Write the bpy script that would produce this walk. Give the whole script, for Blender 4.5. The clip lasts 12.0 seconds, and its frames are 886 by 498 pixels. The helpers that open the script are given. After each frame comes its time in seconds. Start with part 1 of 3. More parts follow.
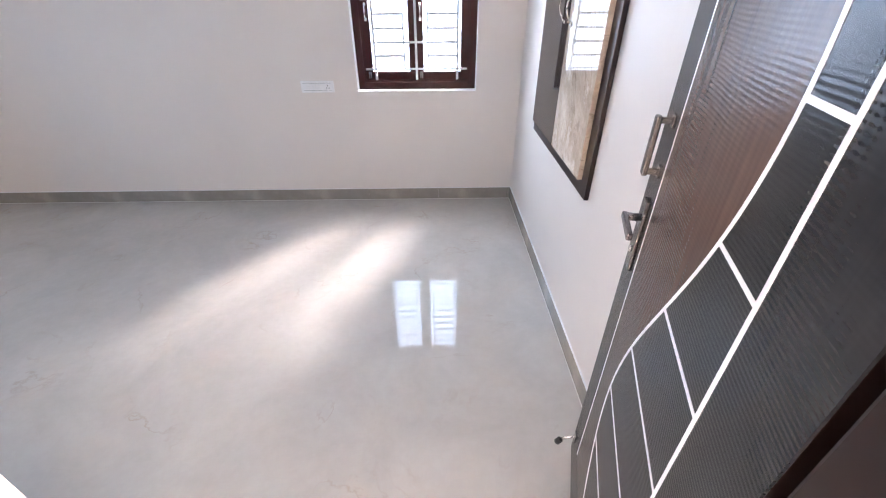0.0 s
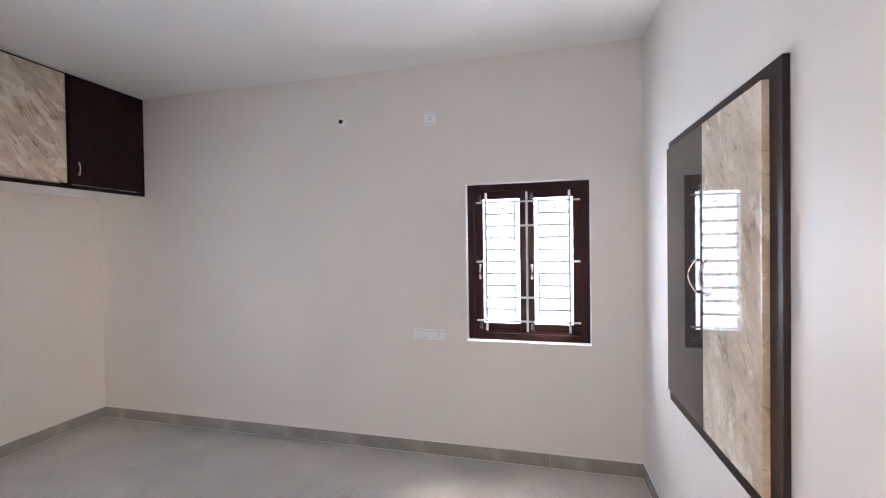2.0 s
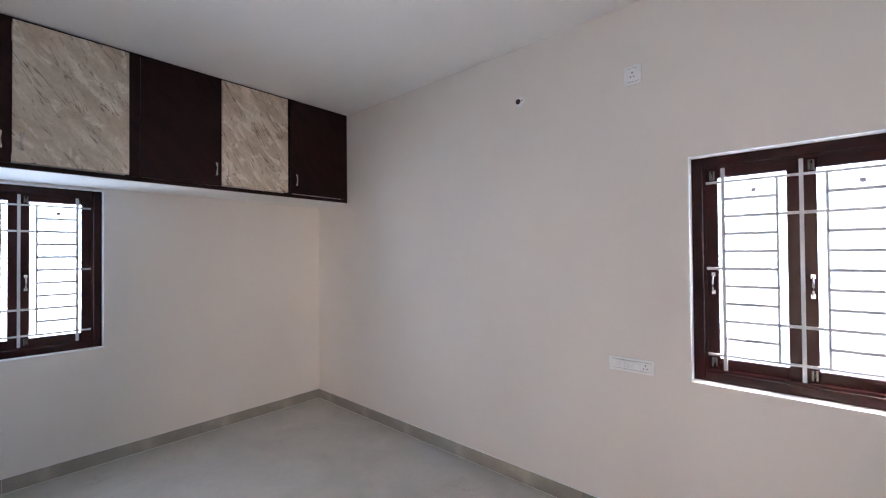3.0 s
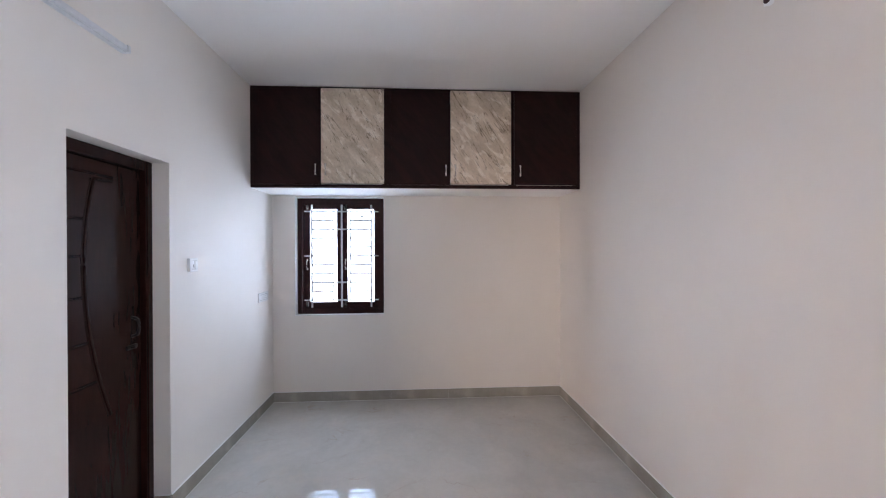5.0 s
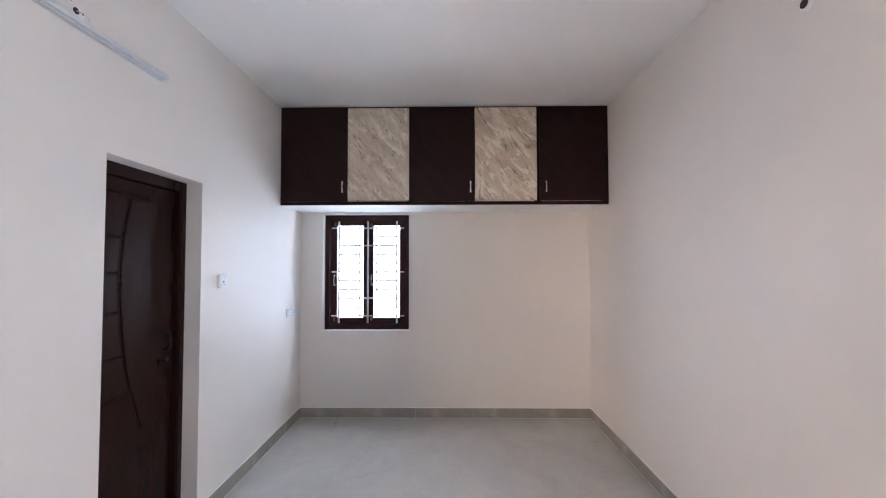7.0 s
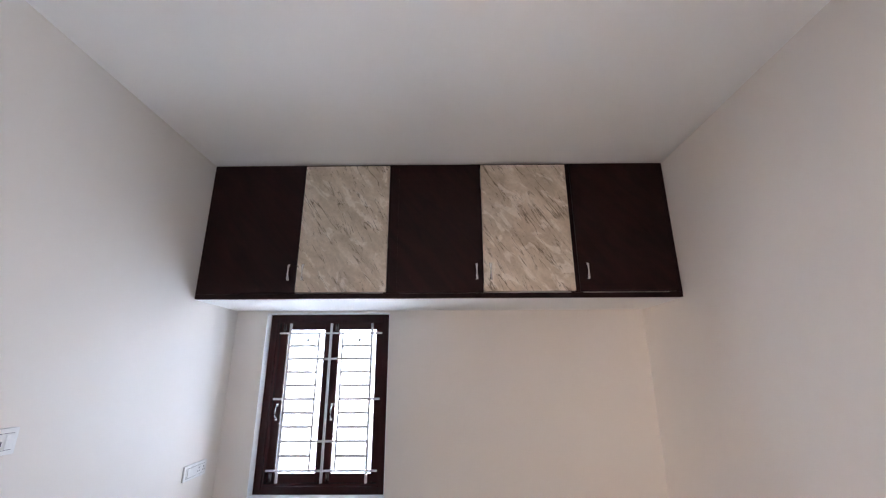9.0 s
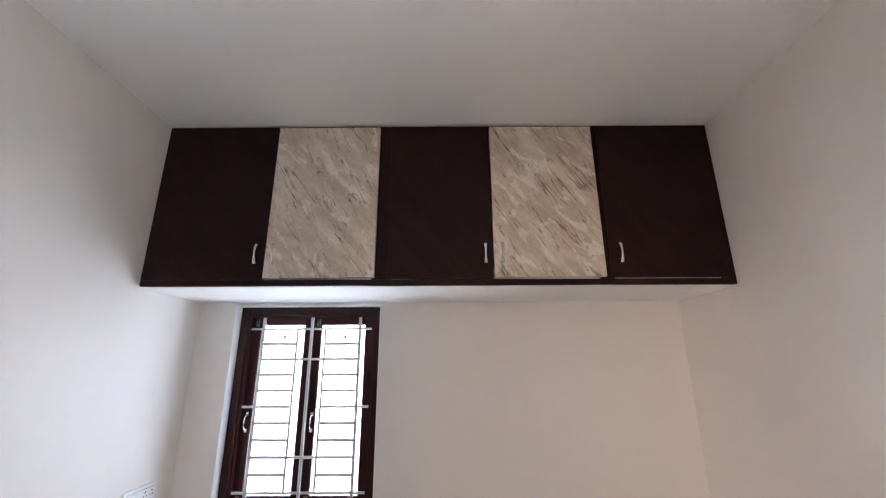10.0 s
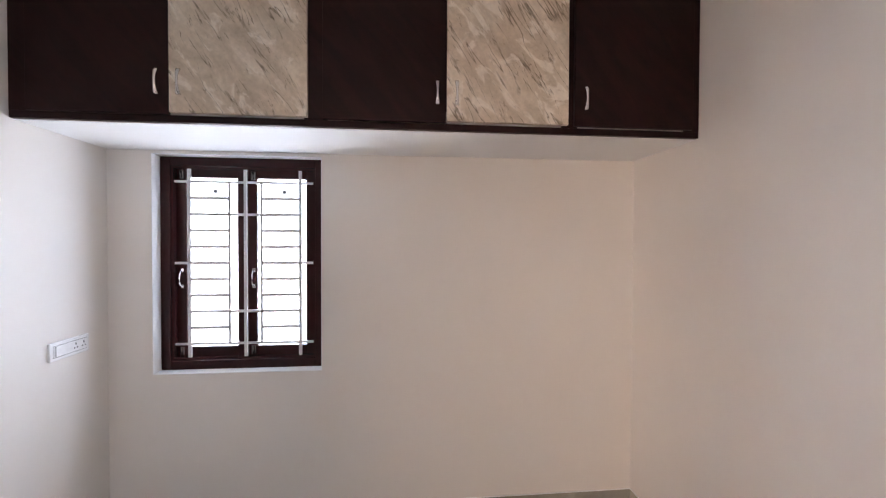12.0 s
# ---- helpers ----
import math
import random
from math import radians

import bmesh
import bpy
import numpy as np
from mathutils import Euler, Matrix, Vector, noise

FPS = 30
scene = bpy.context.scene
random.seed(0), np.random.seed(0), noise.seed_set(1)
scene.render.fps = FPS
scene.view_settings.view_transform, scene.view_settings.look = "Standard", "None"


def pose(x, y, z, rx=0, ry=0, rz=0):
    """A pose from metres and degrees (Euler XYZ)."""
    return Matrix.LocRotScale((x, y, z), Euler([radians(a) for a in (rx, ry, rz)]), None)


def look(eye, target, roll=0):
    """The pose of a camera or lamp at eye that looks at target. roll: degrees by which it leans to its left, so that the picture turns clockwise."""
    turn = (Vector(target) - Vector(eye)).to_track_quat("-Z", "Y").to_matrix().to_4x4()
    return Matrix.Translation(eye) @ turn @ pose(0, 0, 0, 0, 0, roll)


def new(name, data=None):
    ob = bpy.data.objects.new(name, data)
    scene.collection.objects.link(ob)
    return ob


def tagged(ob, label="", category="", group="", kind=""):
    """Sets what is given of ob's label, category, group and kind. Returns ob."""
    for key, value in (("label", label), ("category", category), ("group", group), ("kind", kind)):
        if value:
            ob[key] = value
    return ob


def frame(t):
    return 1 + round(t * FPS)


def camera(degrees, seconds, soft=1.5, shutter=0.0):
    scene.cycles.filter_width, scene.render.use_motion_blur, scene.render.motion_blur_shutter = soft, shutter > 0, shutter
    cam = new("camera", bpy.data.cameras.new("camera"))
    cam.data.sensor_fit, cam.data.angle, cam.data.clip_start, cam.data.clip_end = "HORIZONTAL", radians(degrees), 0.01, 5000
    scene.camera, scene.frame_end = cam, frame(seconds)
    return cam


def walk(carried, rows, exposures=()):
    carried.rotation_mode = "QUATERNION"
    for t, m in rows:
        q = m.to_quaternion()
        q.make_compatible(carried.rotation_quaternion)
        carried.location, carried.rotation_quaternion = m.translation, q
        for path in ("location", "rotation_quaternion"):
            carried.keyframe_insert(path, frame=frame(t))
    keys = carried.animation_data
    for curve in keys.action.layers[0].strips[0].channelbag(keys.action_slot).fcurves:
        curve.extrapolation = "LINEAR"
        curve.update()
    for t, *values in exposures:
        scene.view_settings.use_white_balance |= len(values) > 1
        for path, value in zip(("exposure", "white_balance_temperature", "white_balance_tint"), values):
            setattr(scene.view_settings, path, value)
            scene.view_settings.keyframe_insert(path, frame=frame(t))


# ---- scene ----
cam = camera(95.2, 12.0, soft=1.15)
PATH = [
    (0, (-0.084, 0.06, 1.565), (-0.061, 1.74, 0.479), -0.3),
    (0.5, (-0.094, 0.007, 1.613), (-0.091, 1.885, 0.925), -0.6),
    (1, (-0.114, 0.006, 1.621), (-0.169, 1.976, 1.286), -0.7),
    (1.5, (-0.14, 0.099, 1.622), (-0.321, 2.089, 1.525), -0.7),
    (2, (-0.115, 0.28, 1.644), (-0.594, 2.222, 1.618), -0.8),
    (2.5, (-0.187, 0.514, 1.614), (-1.056, 2.316, 1.615), -0.8),
    (3, (-0.238, 0.837, 1.591), (-1.563, 2.335, 1.615), -0.5),
    (3.5, (-0.243, 1.174, 1.579), (-1.933, 2.243, 1.604), -0.3),
    (5.5, (0.037, 1.849, 1.587), (-1.963, 1.858, 1.571), -0.2),
    (6, (0.079, 1.845, 1.589), (-1.92, 1.829, 1.573), -0.2),
    (6.5, (0.074, 1.846, 1.588), (-1.926, 1.827, 1.595), -0.1),
    (7, (-0.069, 1.85, 1.596), (-2.068, 1.825, 1.663), -0.1),
    (9, (-1.281, 1.871, 1.72), (-3.202, 1.852, 2.279), -0.2),
    (9.5, (-1.574, 1.848, 1.735), (-3.482, 1.835, 2.336), -0.2),
    (10, (-1.748, 1.847, 1.735), (-3.67, 1.84, 2.291), -0.2),
    (10.5, (-1.86, 1.868, 1.685), (-3.818, 1.864, 2.094), -0.1),
    (11, (-1.91, 1.867, 1.622), (-3.894, 1.889, 1.878), -0.1),
    (11.5, (-1.905, 1.878, 1.62), (-3.903, 1.952, 1.68), 0.0),
    (12, (-1.929, 1.904, 1.624), (-3.919, 2.102, 1.59), 0.2),
]
walk(cam, [(t, look(eye, target, roll)) for t, eye, target, roll in PATH],
     exposures=[(0.0, 5.01, 6910, 23), (0.5, 4.8, 6940, 23), (1.2, 4.79, 7310, 23), (2.0, 4.78, 7380, 23), (3.0, 4.67, 7240, 23), (3.6, 4.66, 7200, 23), (5.5, 4.94, 7520, 26), (7.0, 4.96, 7590, 26), (9.5, 4.93, 8010, 26), (12.0, 4.98, 8510, 29)])

# ---- plan (metres) ----
W, E, S, N, H = -4.288, 0.555, 0.312, 3.312, 3.03      # inner faces of the bedroom and its ceiling
T = 0.23                                                # wall thickness
NWIN = (-0.683, 0.900)                                  # lower left corner of the north window's opening
WWIN = (0.538, 0.888)                                   # the same for the west window (y, z)
WIN_W, WIN_H = 0.902, 1.196
WEST_W, WEST_H = 0.908, 1.217                           # the west window reaches up to the loft slab
DOOR = (-0.578, 0.318, 2.10)                            # room door opening: x from, x to, top
BATH = (-2.571, -1.859, 2.095)                          # bathroom door opening

# ---- light ----
world = bpy.data.worlds.new("sky")
scene.world = world
world.use_nodes = True
wn = world.node_tree
sky = wn.nodes.new("ShaderNodeTexSky")
sky.sky_type = "NISHITA"
sky.sun_disc = False
sky.sun_elevation, sky.sun_rotation = radians(56), radians(30)
wn.nodes["Background"].inputs["Strength"].default_value = 0.05
wn.links.new(sky.outputs[0], wn.nodes["Background"].inputs["Color"])

SUN_WAY = Vector((-0.57, -1.0, -1.72))
sun = new("sun", bpy.data.lights.new("sun", "SUN"))
sun.data.energy, sun.data.angle, sun.data.color = 5.0, radians(46), (1.0, 0.975, 0.955)
sun.matrix_world = look((6, 9, 14), Vector((6, 9, 14)) + SUN_WAY)


def window_light(name, at, facing, size, power, colour):
    """Sky light that fills a window's opening, just outside it."""
    lamp = new(name, bpy.data.lights.new(name, "AREA"))
    lamp.data.shape, lamp.data.size, lamp.data.size_y = "RECTANGLE", *size
    lamp.data.energy, lamp.data.color = power, colour
    lamp.matrix_world = look(at, Vector(at) + Vector(facing))
    return lamp


WIN_SIZE = (WIN_W - 0.02, WIN_H - 0.02)
window_light("north_window_light", (NWIN[0] + WIN_W / 2, N + 0.215, NWIN[1] + WIN_H / 2), (0, -1, 0), WIN_SIZE, 2.81, (0.58, 0.79, 1.0))
window_light("west_window_light", (W - 0.215, WWIN[0] + WEST_W / 2, WWIN[1] + WIN_H / 2), (1, 0, 0), WIN_SIZE, 2.19, (0.50, 0.74, 1.0))
# lamp added in the unseen hall's side wall, shining slantwise through the open door
HALL_LAMP_GAP = (-5.50, -2.00, 0.3, 2.6)              # y from, y to, z from, z to
window_light("hall_fill_light", (6.5 + 0.1, -3.75, 1.45), (-1, 0, 0), (3.46, 2.26), 40, (1.0, 0.945, 0.87))


# ---- materials ----
def material(name, rough=0.5, metal=0.0, coat=0.0):
    m = bpy.data.materials.new(name)
    m.use_nodes = True
    b = m.node_tree.nodes["Principled BSDF"]
    b.inputs["Roughness"].default_value = rough
    b.inputs["Metallic"].default_value = metal
    b.inputs["Coat Weight"].default_value = coat
    b.inputs["Coat Roughness"].default_value = 0.02
    return m, m.node_tree, b


def node(tree, kind, **values):
    n = tree.nodes.new(kind)
    for key, value in values.items():
        n.inputs[key.replace("_", " ")].default_value = value
    return n


def coords(tree, scale=(1, 1, 1), turn=(0, 0, 0)):
    tc = tree.nodes.new("ShaderNodeTexCoord")
    turned, scaled = tree.nodes.new("ShaderNodeMapping"), tree.nodes.new("ShaderNodeMapping")
    turned.inputs["Rotation"].default_value = [radians(a) for a in turn]
    scaled.inputs["Scale"].default_value = scale
    tree.links.new(tc.outputs["Object"], turned.inputs["Vector"])
    tree.links.new(turned.outputs[0], scaled.inputs["Vector"])
    return scaled.outputs[0]


def ramp(tree, source, stops):
    r = tree.nodes.new("ShaderNodeValToRGB")
    while len(r.color_ramp.elements) < len(stops):
        r.color_ramp.elements.new(0.5)
    for e, (p, c) in zip(r.color_ramp.elements, stops):
        e.position, e.color = p, (*c, 1)
    tree.links.new(source, r.inputs[0])
    return r.outputs[0]


def mix(tree, kind, fac, a, b):
    m = tree.nodes.new("ShaderNodeMix")
    m.data_type, m.blend_type = "RGBA", kind
    for socket, value in ((m.inputs["Factor"], fac), (m.inputs[6], a), (m.inputs[7], b)):
        if hasattr(value, "is_linked"):
            tree.links.new(value, socket)
        else:
            socket.default_value = value if isinstance(value, float) else (*value, 1)
    return m.outputs[2]


def bump(tree, b, height, strength, distance):
    n = tree.nodes.new("ShaderNodeBump")
    n.inputs["Strength"].default_value, n.inputs["Distance"].default_value = strength, distance
    tree.links.new(height, n.inputs["Height"])
    tree.links.new(n.outputs[0], b.inputs["Normal"])


def noise_of(tree, vec, scale, detail=4.0, rough=0.5, distort=0.0):
    n = node(tree, "ShaderNodeTexNoise", Scale=scale, Detail=detail, Roughness=rough, Distortion=distort)
    tree.links.new(vec, n.inputs["Vector"])
    return n.outputs["Fac"]


def paint(name, colour, rough=0.55, mottling=0.05, grain=0.25):
    """Rolled emulsion paint: slight mottling, roller stipple and trowel unevenness."""
    m, t, b = material(name, rough)
    v = coords(t)
    big = noise_of(t, v, 1.3, 5)
    low = tuple(c * (1 - mottling) for c in colour)
    c = ramp(t, big, [(0.3, low), (0.7, colour)])
    t.links.new(c, b.inputs["Base Color"])
    fine = noise_of(t, v, 260, 2)
    wide = noise_of(t, v, 9, 3)
    s = node(t, "ShaderNodeMath")
    s.operation = "MULTIPLY_ADD"
    t.links.new(wide, s.inputs[0])
    s.inputs[1].default_value = 3.0
    t.links.new(fine, s.inputs[2])
    bump(t, b, s.outputs[0], grain, 0.0006)
    return m


def plain(name, colour, rough=0.4, metal=0.0, coat=0.0, vary=0.08, scale=30):
    m, t, b = material(name, rough, metal, coat)
    v = coords(t)
    f = noise_of(t, v, scale, 3)
    t.links.new(ramp(t, f, [(0.35, tuple(c * (1 - vary) for c in colour)), (0.65, colour)]), b.inputs["Base Color"])
    r = node(t, "ShaderNodeMapRange")
    t.links.new(noise_of(t, v, scale * 2.3, 2), r.inputs["Value"])
    r.inputs["To Min"].default_value, r.inputs["To Max"].default_value = rough * 0.85, rough * 1.15
    t.links.new(r.outputs[0], b.inputs["Roughness"])
    return m


def marble_tile(name, light, dark, rough, scale=1.0):
    """Polished vitrified tile: cloudy grey-beige with hairline rusty veins."""
    m, t, b = material(name, rough)
    v = coords(t, (scale, scale, scale))
    cloud = noise_of(t, v, 2.2, 8, 0.62, 0.6)
    c1 = ramp(t, cloud, [(0.3, dark), (0.72, light)])
    vein = noise_of(t, v, 1.5, 6, 0.55, 0.5)
    mask = ramp(t, vein, [(0.490, (0, 0, 0)), (0.5, (0.8, 0.8, 0.8)), (0.510, (0, 0, 0))])
    patch = ramp(t, noise_of(t, v, 3.1, 3), [(0.50, (0, 0, 0)), (0.68, (0.6, 0.6, 0.6))])
    both = mix(t, "MULTIPLY", 1.0, mask, patch)
    blush = ramp(t, noise_of(t, v, 4.3, 5, 0.6, 0.4), [(0.54, (0, 0, 0)), (0.70, (0.35, 0.35, 0.35))])
    c1 = mix(t, "MIX", blush, c1, (0.60, 0.52, 0.44))
    c2 = mix(t, "MIX", both, c1, (0.40, 0.30, 0.23))
    speck = ramp(t, noise_of(t, v, 21, 4, 0.6), [(0.40, (0.975, 0.97, 0.965)), (0.6, (1, 1, 1))])
    t.links.new(mix(t, "MULTIPLY", 1.0, c2, speck), b.inputs["Base Color"])
    bump(t, b, noise_of(t, v, 5, 2), 0.05, 0.002)
    return m


def marble_laminate(name, rough, turn=0.0, veins=0.95, stretch=2.3):
    """Beige marble-print laminate: cloudy, with pale flakes and sparse brown veins; the print's grain leans along local z."""
    m, t, b = material(name, rough)
    v = coords(t, (1, 1, 1), (turn, 0, 0))
    sv = coords(t, (1.2, stretch, 1.0), (turn, 0, 0))
    cloud = noise_of(t, sv, 3.6, 10, 0.62, 0.45)
    c = ramp(t, cloud, [(0.30, (0.48, 0.375, 0.285)), (0.5, (0.64, 0.52, 0.41)), (0.68, (0.79, 0.68, 0.575))])
    pale = ramp(t, noise_of(t, sv, 5.2, 6, 0.62, 0.8), [(0.55, (0, 0, 0)), (0.61, (0.72, 0.72, 0.72))])
    c = mix(t, "MIX", pale, c, (0.86, 0.78, 0.69))
    for scale, width, edge in ((2.1, 0.012, 0.45), (3.7, 0.009, 0.49)):
        crack = noise_of(t, coords(t, (0.6, 2.6 * stretch, 0.75), (turn + 4 * scale, 0, 0)), scale, 6, 0.5, 0.35)
        mask = ramp(t, crack, [(0.5 - width, (0, 0, 0)), (0.5, (veins, veins, veins)), (0.5 + width, (0, 0, 0))])
        some = ramp(t, noise_of(t, v, 5.0 + scale, 3), [(edge, (0, 0, 0)), (edge + 0.09, (1, 1, 1))])
        c = mix(t, "MIX", mix(t, "MULTIPLY", 1.0, mask, some), c, (0.17, 0.115, 0.075))
    fine = ramp(t, noise_of(t, v, 48, 4, 0.7), [(0.35, (0.90, 0.89, 0.88)), (0.65, (1.04, 1.04, 1.04))])
    t.links.new(mix(t, "MULTIPLY", 1.0, c, fine), b.inputs["Base Color"])
    return m


def dark_wood(name, colour, rough, coat=0.0, along=(14, 14, 1.2), relief=0.12, contrast=0.28, turn=0.0):
    """Dark stained or laminated wood with a faint grain."""
    m, t, b = material(name, rough, 0, coat)
    v = coords(t, along, (turn, 0, 0))
    g = noise_of(t, v, 3.0, 6, 0.6, 0.8)
    t.links.new(ramp(t, g, [(0.3, tuple(c * (1 - contrast) for c in colour)), (0.7, tuple(c * (1 + contrast) for c in colour))]), b.inputs["Base Color"])
    bump(t, b, g, relief, 0.0006)
    return m


def ripple_laminate(name, colour, rough):
    """Textured laminate: fine wavy ridges across the leaf over a straight upright grain."""
    m, t, b = material(name, rough)
    v = coords(t, (60, 60, 1.6))
    g = noise_of(t, v, 1.0, 5, 0.6)
    grain = ramp(t, g, [(0.3, tuple(c * 0.8 for c in colour)), (0.7, tuple(c * 1.18 for c in colour))])
    b.inputs["Specular IOR Level"].default_value = 0.22
    v = coords(t)
    drift = node(t, "ShaderNodeTexNoise", Scale=3.5, Detail=2.0)
    t.links.new(v, drift.inputs["Vector"])
    amount = t.nodes.new("ShaderNodeVectorMath")
    amount.operation = "MULTIPLY_ADD"
    t.links.new(drift.outputs["Color"], amount.inputs[0])
    amount.inputs[1].default_value = (0.018, 0.018, 0.018)
    t.links.new(v, amount.inputs[2])
    w = node(t, "ShaderNodeTexWave", Scale=42.0, Distortion=0.0)
    w.bands_direction = "Z"
    t.links.new(amount.outputs[0], w.inputs["Vector"])
    ridge_depth = ramp(t, noise_of(t, v, 2.6, 4, 0.6), [(0.36, (0.25, 0.25, 0.25)), (0.64, (1, 1, 1))])
    relief = mix(t, "MULTIPLY", 1.0, w.outputs["Color"], ridge_depth)
    # crests slightly paler than troughs: the ripples' sheen put into the colour
    ridge_sheen = ramp(t, relief, [(0.0, (0.98, 0.98, 0.98)), (0.5, (1, 1, 1)), (1.0, (1.05, 1.05, 1.05))])
    t.links.new(mix(t, "MULTIPLY", 1.0, grain, ridge_sheen), b.inputs["Base Color"])
    bump(t, b, relief, 0.20, 0.0014)
    return m


WALL = paint("wall_paint", (0.81, 0.752, 0.705))
CEILING = paint("ceiling_paint", (0.90, 0.885, 0.87), 0.7, 0.03)
REVEAL = paint("white_paint", (0.86, 0.86, 0.86), 0.6, 0.02)
FLOOR = marble_tile("floor_tile", (0.585, 0.558, 0.52), (0.485, 0.46, 0.425), 0.022)
SKIRT = marble_tile("skirting_tile", (0.37, 0.345, 0.305), (0.29, 0.268, 0.235), 0.03)
GROUT = plain("grout", (0.72, 0.70, 0.66), 0.8)
LOFT_DARK = dark_wood("wenge_laminate", (0.021, 0.0062, 0.0062), 0.38, along=(3, 5, 1.2), contrast=0.32, relief=0.05, turn=-42)
LOFT_MARBLE = marble_laminate("marble_laminate", 0.30, -42)
CUP_MARBLE = marble_laminate("gloss_marble_laminate", 0.025, 28, 0.55, 1.5)
CUP_DARK = plain("gloss_brown_laminate", (0.060, 0.045, 0.040), 0.025, 0, 0.0)
CUP_BOARD = dark_wood("dark_board", (0.022, 0.009, 0.008), 0.35)
WIN_WOOD = dark_wood("polished_teak", (0.032, 0.0064, 0.0066), 0.22, 0.0, (10, 10, 1.5), 0.02, 0.15)
BATH_WOOD = dark_wood("dark_door_polish", (0.021, 0.0068, 0.0054), 0.27, 0.0, (10, 10, 1.2), 0.03, 0.2)
# darker copy of BATH_WOOD: the unlit frame's shade is put into its colour
SHADED_WOOD = dark_wood("shaded_brown_polish", (0.010, 0.0045, 0.0042), 0.30, 0.0, (10, 10, 1.2), 0.03, 0.2)
LEAF_GREY = ripple_laminate("charcoal_ripple_laminate", (0.020, 0.021, 0.0235), 0.22)
LEAF_BROWN = ripple_laminate("walnut_ripple_laminate", (0.110, 0.067, 0.053), 0.21)
STRIP = plain("silver_strip", (0.88, 0.88, 0.90), 0.30, 0.15)
CHROME = plain("chrome", (0.78, 0.77, 0.76), 0.12, 1.0)
DARK_STEEL = plain("dark_steel", (0.035, 0.03, 0.03), 0.35, 0.8)
STEEL = plain("brushed_steel", (0.20, 0.19, 0.188), 0.26, 1.0)
GRILLE = plain("grille_paint", (0.70, 0.69, 0.71), 0.40)
BATTEN = plain("milky_grey_plastic", (0.66, 0.665, 0.69), 0.35)
PLASTIC = plain("white_plastic", (0.92, 0.92, 0.92), 0.25)
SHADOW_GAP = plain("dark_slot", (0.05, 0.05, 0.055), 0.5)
GREY = plain("grey_sticker", (0.25, 0.25, 0.27), 0.6)
STONE = plain("black_granite", (0.018, 0.017, 0.018), 0.12)
HOLE = plain("hole_brown", (0.05, 0.012, 0.009), 0.8)
RUBBER = plain("black_rubber", (0.02, 0.02, 0.02), 0.6)
CONCRETE = plain("outdoor_ground", (0.32, 0.30, 0.27), 0.9, scale=3)
for glossy, level in ((CUP_MARBLE, 0.45), (CUP_DARK, 0.5), (LOFT_DARK, 0.15), (BATH_WOOD, 0.13), (WIN_WOOD, 0.25)):
    glossy.node_tree.nodes["Principled BSDF"].inputs["Specular IOR Level"].default_value = level
FLOOR.node_tree.nodes["Principled BSDF"].inputs["Specular IOR Level"].default_value = 0.8
GLASS, gt, gb = material("glass", 0.0)
gb.inputs["Transmission Weight"].default_value = 1.0
gb.inputs["IOR"].default_value = 1.45
gb.inputs["Base Color"].default_value = (0.33, 0.37, 0.41, 1)            # tint added to dim the window lamp seen through it


# ---- mesh helpers ----
def box(bm, a, b):
    """A box between two corners."""
    v = [bm.verts.new((x, y, z)) for x in (a[0], b[0]) for y in (a[1], b[1]) for z in (a[2], b[2])]
    for f in ((0, 1, 3, 2), (4, 6, 7, 5), (0, 4, 5, 1), (2, 3, 7, 6), (0, 2, 6, 4), (1, 5, 7, 3)):
        bm.faces.new([v[i] for i in f])


def boxes(*pairs, bevel=0.0):
    bm = bmesh.new()
    for a, b in pairs:
        box(bm, a, b)
    bmesh.ops.recalc_face_normals(bm, faces=bm.faces)
    if bevel:
        bmesh.ops.bevel(bm, geom=list(bm.edges), offset=bevel, segments=2, affect="EDGES", profile=0.5)
    return bm


def tube(points, r, sides=10):
    """A round bar along a line of points."""
    bm = bmesh.new()
    pts = [Vector(p) for p in points]
    rings = []
    for i, p in enumerate(pts):
        way = (pts[min(i + 1, len(pts) - 1)] - pts[max(i - 1, 0)]).normalized()
        q = way.to_track_quat("Z", "Y")
        rings.append([bm.verts.new(p + q @ Vector((r * math.cos(a), r * math.sin(a), 0))) for a in (2 * math.pi * k / sides for k in range(sides))])
    for a, b in zip(rings, rings[1:]):
        for k in range(sides):
            bm.faces.new((a[k], a[(k + 1) % sides], b[(k + 1) % sides], b[k]))
    bm.faces.new(rings[0][::-1])
    bm.faces.new(rings[-1])
    for f in bm.faces:
        f.smooth = len(f.verts) == 4
    return bm


def join(*parts_):
    out = bmesh.new()
    for b in parts_:
        me = bpy.data.meshes.new("tmp")
        b.to_mesh(me)
        out.from_mesh(me)
        bpy.data.meshes.remove(me)
        b.free()
    return out


def mesh_of(name, bm, mat):
    me = bpy.data.meshes.new(name)
    bm.to_mesh(me)
    bm.free()
    me.materials.append(mat)
    return me


def part(name, bm, mat, parent, label=""):
    ob = new(name, mesh_of(name, bm, mat))
    ob.parent = parent
    return tagged(ob, label)


def thing(name, m, label, category, group="", kind=""):
    ob = new(name)
    ob.empty_display_size = 0.1
    ob.matrix_world = m
    return tagged(ob, label, category, group, kind)


